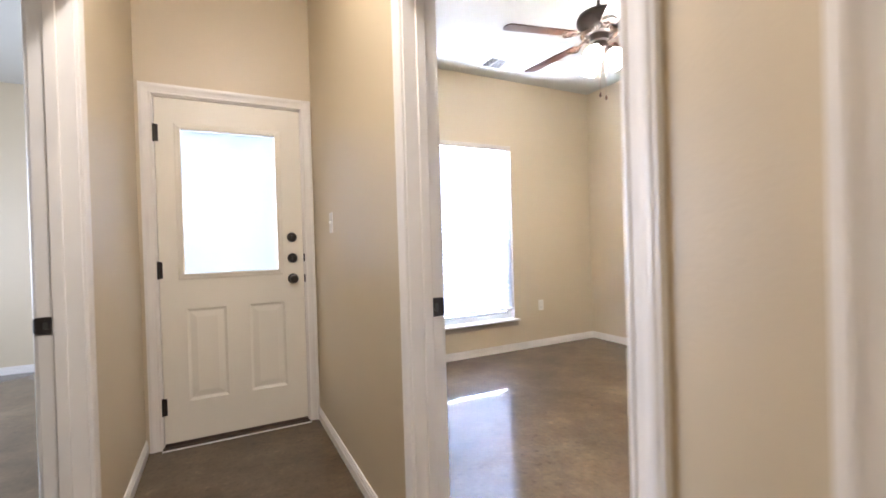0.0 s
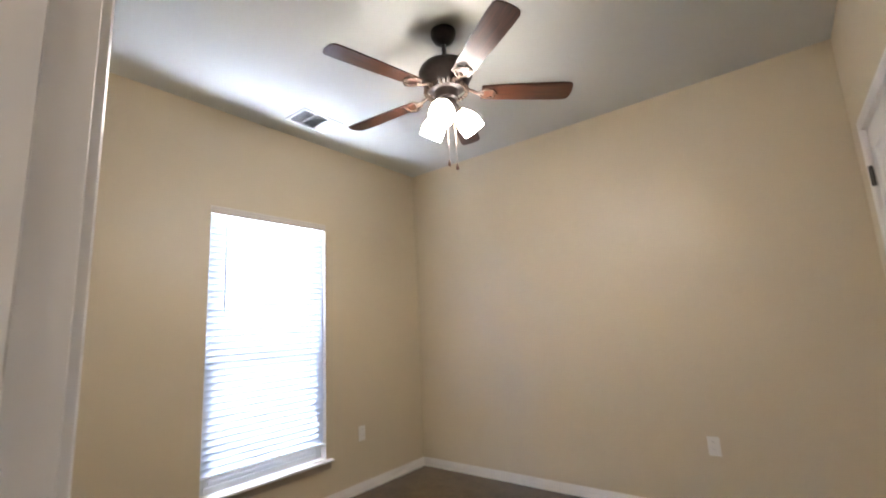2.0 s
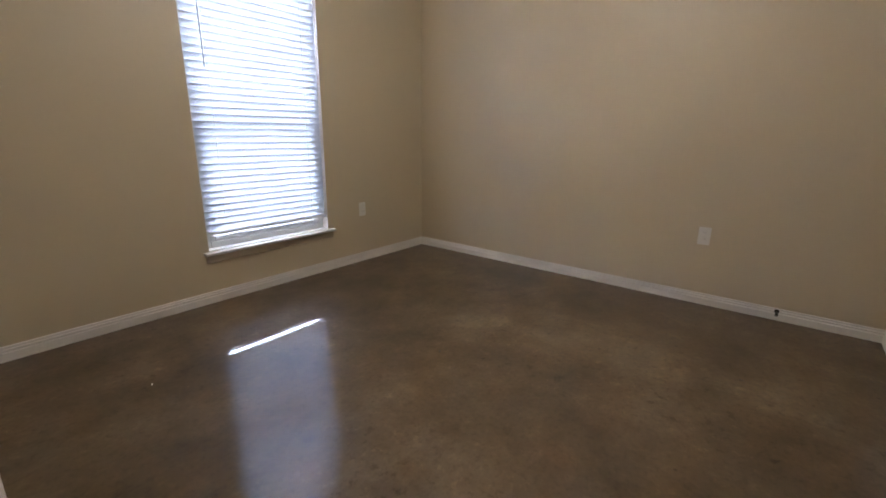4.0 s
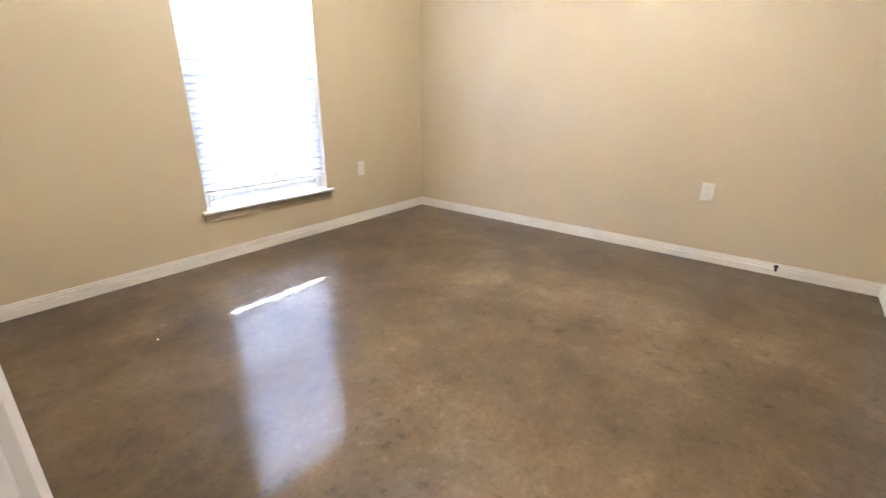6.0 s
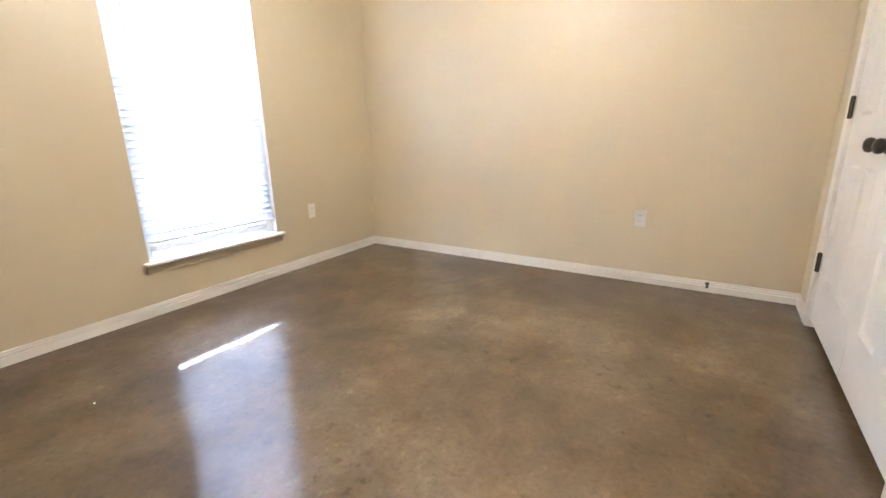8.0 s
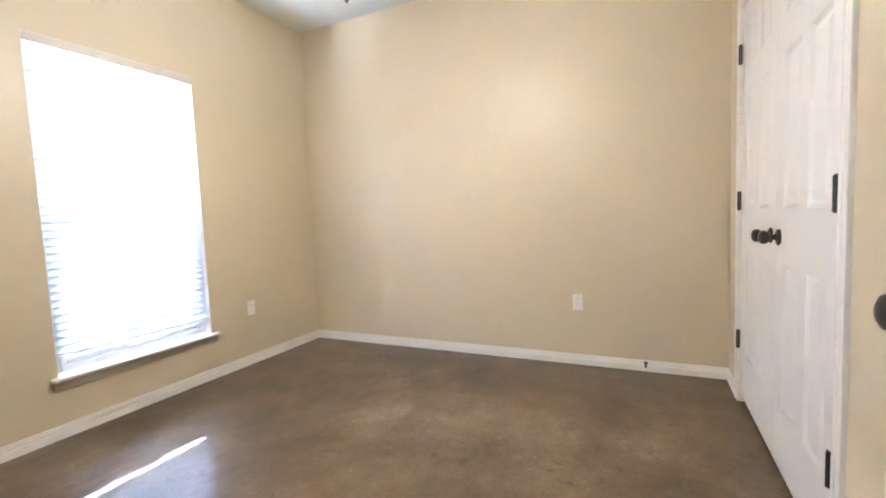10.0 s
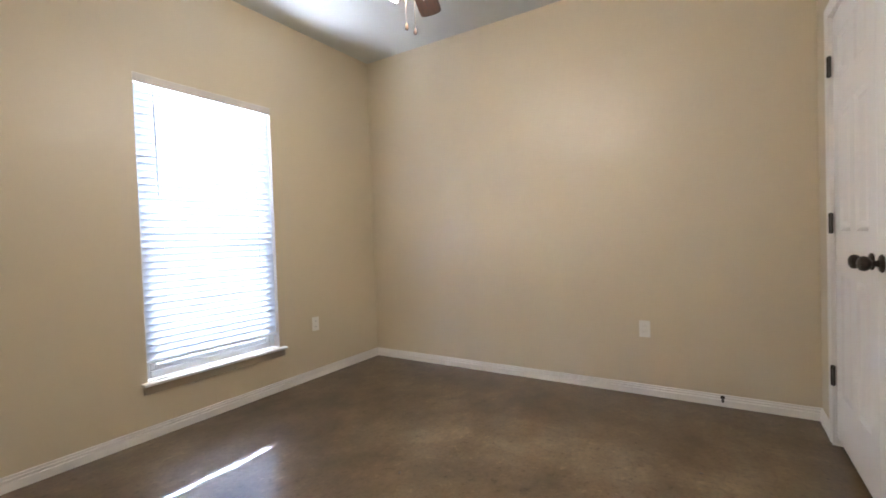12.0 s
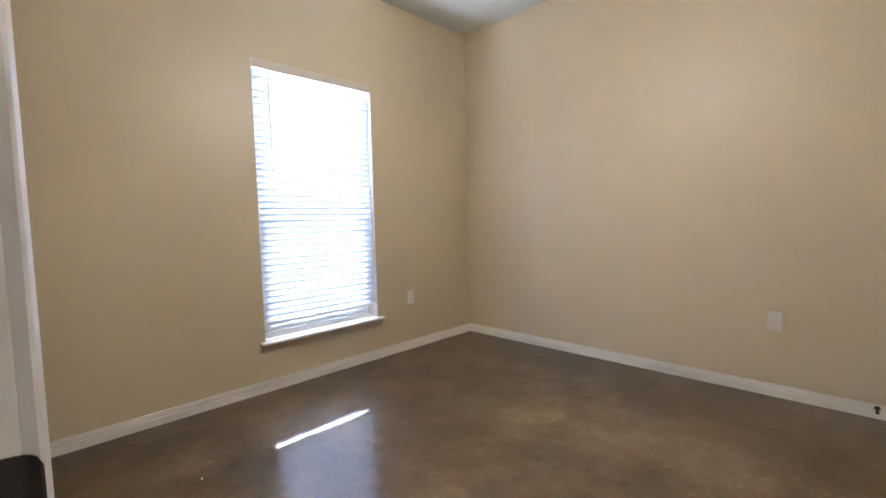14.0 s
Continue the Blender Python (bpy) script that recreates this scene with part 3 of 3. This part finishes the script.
# ---- the bedroom window ----
def window():
    ob = tagged(empty("window_1", pose(WX0, 0, WZ0), "single-hung white vinyl window behind white blinds", "window"), kind="structure")
    w, h = WX1 - WX0, WZ1 - WZ0
    fy0, fy1 = 0.062, 0.150

    def ring(x0, x1, z0, z1, b, y0, y1):
        bm = bmesh.new()
        box(bm, x0, x0 + b, y0, y1, z0, z1, 0.003, 1)
        box(bm, x1 - b, x1, y0, y1, z0, z1, 0.003, 1)
        box(bm, x0 + b, x1 - b, y0, y1, z0, z0 + b, 0.003, 1)
        box(bm, x0 + b, x1 - b, y0, y1, z1 - b, z1, 0.003, 1)
        return bm

    part("window_frame", ring(0.001, w - 0.001, 0.001, h - 0.001, 0.045, fy0, fy1), VINYL, ob)
    mid = 0.785
    sash = ring(0.046, w - 0.046, 0.046, mid + 0.02, 0.032, fy0 + 0.004, fy0 + 0.030)
    box(sash, 0.078, w - 0.078, fy0 + 0.004, fy0 + 0.030, 0.078, 0.084, 0.002, 1)
    part("lower_sash", sash, VINYL, ob)
    part("upper_sash", ring(0.046, w - 0.046, mid - 0.02, h - 0.046, 0.028, fy0 + 0.034, fy0 + 0.060), VINYL, ob)
    for y, z0, z1 in ((fy0 + 0.014, 0.082, mid - 0.012), (fy0 + 0.044, mid + 0.008, h - 0.074)):
        p = part("pane", boxed(0.074, w - 0.074, y, y + 0.004, z0, z1), PANE, ob, "clear glass pane")
        p.visible_shadow = False
    # assumed screen, not seen itself; its mesh dims daylight at the lower sash
    screen = part("assumed_insect_screen", ring(0.050, w - 0.050, 0.050, mid - 0.004, 0.014, fy1 - 0.012, fy1 - 0.004), VINYL, ob, "assumed half-height insect screen, unseen outside the lower sash")
    part("mesh", boxed(0.062, w - 0.062, fy1 - 0.0085, fy1 - 0.0075, 0.062, mid - 0.016), SCREEN, screen, "fine grey insect mesh")
    return ob


window()
bm = bmesh.new()
box(bm, -2.118, -1.102, -0.047, -0.0005, WZ0 - 0.019, WZ0 - 0.001, 0.005)
box(bm, WX0 + 0.001, WX1 - 0.001, -0.001, 0.061, WZ0 - 0.001, WZ0 + 0.004)
structure("window_sill", bm, TRIM, "white painted window sill with small horns", "window sill")
structure("window_apron", boxed(-2.106, -1.112, -0.016, -0.0005, WZ0 - 0.072, WZ0 - 0.019, 0.003), APRON_SHADED, "beige apron under the window sill, darkened for the sill's shade", "window trim")


# added liner over the reveal; its white colour carries the daylight's glow
bm = bmesh.new()
box(bm, WX0 - 0.0005, WX0 + 0.003, 0.001, 0.061, WZ0 + 0.004, WZ1)
box(bm, WX1 - 0.003, WX1 + 0.0005, 0.001, 0.061, WZ0 + 0.004, WZ1)
box(bm, WX0 + 0.003, WX1 - 0.003, 0.001, 0.061, WZ1 - 0.003, WZ1 + 0.0005)
structure("reveal_glow_liner", bm, TRIM, "white liner in the window opening, pale for the daylight's glow", "window trim")


def blind():
    """Horizontal slats on ladder cords, with head rail, valance, bottom rail and wand."""
    ob = empty("window_blind", pose((WX0 + WX1) / 2, 0.034, WZ0), "lowered white slatted blind, glowing with daylight", "blind")
    hw = (WX1 - WX0) / 2 - 0.0045
    top, low = WZ1 - WZ0, 0.110
    part("head_rail", boxed(-hw, hw, -0.024, 0.024, top - 0.052, top - 0.006, 0.002), VINYL, ob)
    bm = bmesh.new()
    box(bm, -hw - 0.003, hw + 0.003, -0.038, -0.030, top - 0.055, top - 0.003, 0.003)
    part("valance", bm, VALANCE, ob, "ivory valance over the head rail")
    n = 39
    pitch = (top - 0.082 - low - 0.030) / (n - 1)
    sm = bmesh.new()
    width, thick, cells = 0.057, 0.0024, 6
    pts = [(-width / 2 + width * i / cells, 0.003 * (1 - (2 * i / cells - 1) ** 2)) for i in range(cells + 1)]
    loop = [(y, z + thick / 2) for y, z in pts] + [(y, z - thick / 2) for y, z in reversed(pts)]
    sweep(sm, [(y, z) for y, z in loop], [((-hw, 0, 0), (0, 1, 0), (0, 0, 1)), ((hw, 0, 0), (0, 1, 0), (0, 0, 1))])
    first = part("slat", sm, SLAT, ob)
    rnd = random.Random(4)
    for k in range(n):
        s = first if k == 0 else first.copy()
        if k:
            scene.collection.objects.link(s)
        s.parent = ob
        s.matrix_basis = pose(rnd.uniform(-0.001, 0.001), 0, low + 0.030 + k * pitch, -76 + rnd.uniform(-1.0, 1.0), rnd.uniform(-0.08, 0.08), 0)
    part("bottom_rail", boxed(-hw, hw, -0.026, 0.026, low - 0.012, low + 0.008, 0.004), VINYL, ob)
    for x in (-hw * 0.72, hw * 0.72):
        for y in (-0.024, 0.024):
            part("ladder_cord", tube(bmesh.new(), [(x, y, low), (x, y, top - 0.05)], 0.0011, 5), VINYL, ob)
        part("cord_button", lathe(bmesh.new(), [(0, -0.018), (0.007, -0.018), (0.008, -0.012), (0, -0.011)], 12, pose(x, 0, low)), VINYL, ob)
    part("tilt_wand", tube(bmesh.new(), [(-hw + 0.098, -0.052, top - 0.09), (-hw + 0.100, -0.054, 1.40), (-hw + 0.103, -0.052, 1.12)], 0.0045, 8), VINYL, ob, "slim clear tilt wand", smooth=True)
    return ob


blind()


# ---- the ceiling fan ----
def ceiling_fan():
    fx, fy = -1.636, -1.704
    ob = empty("ceiling_fan", pose(fx, fy, 0), "bronze ceiling fan with five reddish wooden blades and lit glass shades", "ceiling fan")
    part("canopy", lathe(bmesh.new(), [(0, H - 0.001), (0.068, H - 0.001), (0.070, H - 0.012), (0.066, H - 0.035), (0.052, H - 0.060), (0.030, H - 0.076), (0.016, H - 0.082), (0, H - 0.082)], 36), BRONZE, ob, smooth=True)
    part("downrod", lathe(bmesh.new(), [(0, H - 0.08), (0.0125, H - 0.08), (0.0125, 2.70), (0.022, 2.695), (0.024, 2.675), (0, 2.675)], 20), BRONZE, ob, smooth=True)
    body = [(0, 2.684), (0.040, 2.682), (0.058, 2.672), (0.100, 2.664), (0.132, 2.648), (0.145, 2.622), (0.146, 2.600), (0.140, 2.588), (0.130, 2.576), (0.122, 2.556), (0.108, 2.536),
            (0.090, 2.522), (0.066, 2.512), (0.060, 2.500), (0.062, 2.484), (0.058, 2.468), (0.040, 2.458), (0, 2.456)]
    part("motor_housing", lathe(bmesh.new(), body, 48), BRONZE, ob, smooth=True)
    for k in range(30):
        bm = boxed(0.112, 0.133, -0.0042, 0.0042, -0.012, 0.012, 0.002, 1)
        bm.transform(pose(0, 0, 0, 0, 0, k * 12) @ pose(0, 0, 2.565, 0, 25, 0))
        part("vent_slot", bm, IRON, ob, "dark bronze rib of the motor vent")
    for k in range(5):
        turn = pose(0, 0, 0, 0, 0, 23 + 72 * k)
        iron = bmesh.new()
        tube(iron, [(0.085, 0, 2.530), (0.130, 0, 2.520), (0.165, 0, 2.502), (0.20, 0, 2.498)], 0.009, 8)
        for s in (-1, 1):
            tube(iron, [(0.165, 0, 2.502), (0.195, 0.030 * s, 2.499), (0.225, 0.045 * s, 2.498), (0.250, 0.036 * s, 2.497), (0.262, 0.016 * s, 2.497)], 0.006, 8)
            lathe(iron, [(0, 2.492), (0.011, 2.492), (0.012, 2.499), (0, 2.501)], 12, pose(0.238, 0.036 * s, 0))
        lathe(iron, [(0, 2.492), (0.012, 2.492), (0.013, 2.499), (0, 2.501)], 12, pose(0.262, 0, 0))
        iron.transform(turn)
        part("blade_iron", iron, IRON, ob, "scrolled bronze blade bracket", smooth=True)
        outline = [(0.188, -0.048), (0.30, -0.056), (0.45, -0.062), (0.61, -0.066), (0.660, -0.064), (0.675, -0.054), (0.683, -0.030), (0.685, 0.0)]
        outline = outline + [(x, -y) for x, y in reversed(outline[:-1])]
        bm = bmesh.new()
        a = [bm.verts.new((x, y, 0.0035)) for x, y in outline]
        c = [bm.verts.new((x, y, -0.0035)) for x, y in outline]
        bm.faces.new(a)
        bm.faces.new(c[::-1])
        for i in range(len(a)):
            bm.faces.new((a[i], c[i], c[(i + 1) % len(a)], a[(i + 1) % len(a)]))
        blade = part("blade", bm, WOOD, ob, "reddish brown wooden blade")
        blade.matrix_basis = turn @ pose(0, 0, 2.506, -11, 0, 0)
    part("light_hub", lathe(bmesh.new(), [(0, 2.458), (0.045, 2.458), (0.052, 2.446), (0.050, 2.425), (0.038, 2.405), (0.018, 2.394), (0.010, 2.382), (0, 2.378)], 32), BRONZE, ob, smooth=True)
    for a in (-38, 82, 202):
        tilt = pose(0, 0, 0, 0, 0, a) @ pose(0.052, 0, 2.428, 0, 0, 0) @ pose(0, 0, 0, 0, 180 - 36, 0)
        bm = lathe(bmesh.new(), [(0, -0.01), (0.014, -0.01), (0.014, 0.012), (0.026, 0.018), (0.030, 0.034), (0.028, 0.040), (0, 0.040)], 24, tilt)
        holder = part("lamp_holder", bm, BRONZE, ob, smooth=True)
        prof = [(0.027, 0.034), (0.034, 0.048), (0.047, 0.070), (0.055, 0.095), (0.056, 0.118), (0.053, 0.138), (0.056, 0.150), (0.0535, 0.150), (0.0505, 0.138), (0.053, 0.117), (0.052, 0.096), (0.044, 0.071), (0.031, 0.049), (0.024, 0.036)]
        part("shade", lathe(bmesh.new(), [(r * 1.12, 0.034 + (z - 0.034) * 1.05) for r, z in prof], 36, tilt), LIT, holder, "lit frosted glass tulip shade", smooth=True)
        part("bulb", lathe(bmesh.new(), [(0, 0.038), (0.012, 0.040), (0.016, 0.060), (0.027, 0.085), (0.029, 0.100), (0.022, 0.118), (0, 0.126)], 20, tilt), BULB, holder, "lit bulb", smooth=True)
    for dx, dy, z in ((0.010, 0.012, 2.100), (0.018, -0.031, 2.070)):
        bm = bmesh.new()
        tube(bm, [(dx, dy, 2.44), (dx, dy, z + 0.03)], 0.0014, 5)
        chain = part("pull_chain", bm, CHAIN, ob)
        part("pull_bead", lathe(bmesh.new(), [(0, z + 0.034), (0.004, z + 0.032), (0.0085, z + 0.016), (0.0085, z + 0.006), (0.005, z), (0, z)], 14, pose(dx, dy, 0)), BRASS, chain, "brown wooden pull bead", smooth=True)
    for o in ob.children:
        if not o.name.startswith("canopy"):
            o.location.z += 0.037
    return ob


ceiling_fan()


# ---- fixtures ----
def register():
    """A two-way ceiling register: flanged frame and angled louvres."""
    ob = empty("ceiling_vent", pose(-1.50, -0.34, H), "white metal ceiling air register with angled louvres", "vent")
    w, d = 0.175, 0.125
    bm = bmesh.new()
    box(bm, -w, w, -d, -d + 0.028, -0.010, -0.0005, 0.003, 1)
    box(bm, -w, w, d - 0.028, d, -0.010, -0.0005, 0.003, 1)
    box(bm, -w, -w + 0.028, -d + 0.028, d - 0.028, -0.010, -0.0005, 0.003, 1)
    box(bm, w - 0.028, w, -d + 0.028, d - 0.028, -0.010, -0.0005, 0.003, 1)
    box(bm, -0.058, -0.048, -d + 0.028, d - 0.028, -0.009, -0.0006)
    box(bm, 0.058, 0.068, -d + 0.028, d - 0.028, -0.009, -0.0006)
    part("frame", bm, METAL_WHITE, ob)
    # flat plate, coloured dark for the shade up inside the duct
    part("backing", boxed(-w + 0.02, w - 0.02, -d + 0.02, d - 0.02, -0.0016, -0.0004), DUCT_SHADE, ob, "dark backing plate in place of the shaded duct")
    for x0, x1, ang in ((-0.146, -0.060, 40), (-0.046, 0.056, 40)):
        for k in range(8):
            bm = boxed(x0, x1, -0.009, 0.009, -0.0006, 0.0006)
            bm.transform(pose(0, -d + 0.042 + k * 0.0238, -0.008, ang))
            part("louvre", bm, METAL_WHITE, ob)
    for k in range(5):
        bm = boxed(-0.009, 0.009, -d + 0.029, d - 0.029, -0.0006, 0.0006)
        bm.transform(pose(0.078 + k * 0.016, 0, -0.008, 0, 35))
        part("louvre", bm, METAL_WHITE, ob)
    return ob


register()


def outlet(m, label):
    """A duplex outlet: x right, z up, y out of the wall."""
    ob = empty("wall_outlet", m, label, "outlet", "wall outlets")
    part("cover_plate", boxed(-0.036, 0.036, 0.0, 0.006, -0.059, 0.059, 0.003), PLASTIC, ob)
    for z in (-0.021, 0.021):
        bm = lathe(bmesh.new(), [(0, 0.0), (0.0165, 0.0), (0.0165, 0.0072), (0.0155, 0.008), (0, 0.008)], 20, pose(0, 0, z, -90))
        sock = part("receptacle", bm, PLASTIC, ob)
        for x in (-0.006, 0.006):
            # each slot is a dark block coloured like the shade inside it
            part("slot", boxed(x - 0.001, x + 0.001, 0.0075, 0.0084, z - 0.002, z + 0.006), RECESS_SHADE, sock, "dark inset standing in for the slot's shade")
    part("screw", lathe(bmesh.new(), [(0, 0.005), (0.003, 0.005), (0.0025, 0.007), (0, 0.0075)], 10, pose(0, 0, 0, -90)), PLASTIC, ob)
    return ob


outlet(pose(-0.786, 0.0, 0.460, 0, 0, 180), "white duplex wall outlet beside the window")
outlet(pose(0.0, -2.473, 0.467, 0, 0, 90), "white duplex wall outlet on the plain beige wall")


def light_switch(m):
    ob = empty("light_switch", m, "white toggle light switch on the hall wall", "switch")
    part("cover_plate", boxed(-0.036, 0.036, 0.0, 0.006, -0.059, 0.059, 0.003), PLASTIC, ob)
    bm = boxed(-0.005, 0.005, 0.0, 0.014, -0.008, 0.008, 0.002)
    bm.transform(pose(0, 0.004, 0, 18))
    part("toggle", bm, PLASTIC, ob)


light_switch(pose(XH, -1.30, 1.31, 0, 0, 90))


def door_stop(m):
    """A spring door stop on the baseboard: axis along y."""
    ob = empty("door_stop", m, "dark bronze spring door stop on the baseboard", "door stop")
    part("base", lathe(bmesh.new(), [(0, 0), (0.013, 0), (0.012, 0.005), (0.006, 0.008), (0, 0.008)], 16, pose(0, 0, 0, -90)), BRONZE, ob, smooth=True)
    pts = [(0.0055 * math.cos(a * 0.7), 0.008 + 0.055 * a / 100, 0.0055 * math.sin(a * 0.7)) for a in range(101)]
    part("spring", tube(bmesh.new(), pts, 0.0013, 5), BRONZE, ob, smooth=True)
    part("tip", lathe(bmesh.new(), [(0, 0.062), (0.008, 0.062), (0.009, 0.070), (0.007, 0.077), (0, 0.078)], 14, pose(0, 0, 0, -90)), BRONZE, ob, smooth=True)


door_stop(pose(-0.014, -2.926, 0.060, 0, 0, 90))


def unseen_hall_lamp(m, glass):
    """An unseen, assumed flush dome lamp under the hall's ceiling."""
    ob = empty("unseen_ceiling_lamp", m, "unseen lit dome lamp assumed on the hall ceiling", "ceiling lamp", "hall ceiling lamps")
    part("base_ring", lathe(bmesh.new(), [(0, 0), (0.150, 0), (0.152, -0.012), (0.142, -0.022), (0, -0.022)], 36), BRONZE, ob, smooth=True)
    part("dome", lathe(bmesh.new(), [(0.138, -0.0225), (0.132, -0.045), (0.108, -0.072), (0.066, -0.090), (0, -0.096)], 36), glass, ob, "lit opal glass dome", smooth=True)
    return ob


# made-up lamp, always out of view, that brightens the hall walls
unseen_hall_lamp(pose(-3.88, -2.65, H - 0.0005), DOME_FILL)
unseen_hall_lamp(pose(-3.84, -6.25, H - 0.0005), DOME_FAR)


def chip(m, mat, label, size=1.5):
    """A crumb on the floor: a small uneven wedge."""
    bm = boxed(-0.006, 0.006, -0.004, 0.004, 0.0, 0.004, 0.001, 1)
    for v in bm.verts:
        v.co.z *= 0.55 + 40 * (v.co.x + 0.006)
        v.co.y *= 1.1 - 35 * (v.co.x + 0.006) * 0.8
    ob = put("debris_chip", bm, mat)
    ob.matrix_basis = m @ Matrix.Scale(size, 4)
    return tagged(ob, label, "debris")


DIRT = "small dark chip of dirt on the concrete floor"
chip(pose(-1.657, -1.572, 0.0, 0, 0, 35), DARK, DIRT)
chip(pose(-0.972, -2.830, 0.0, 0, 0, 120), DARK, DIRT)
chip(pose(-2.714, -0.771, 0.0, 0, 0, 70), TRIM, "small white fleck of paint on the concrete floor", 0.7)
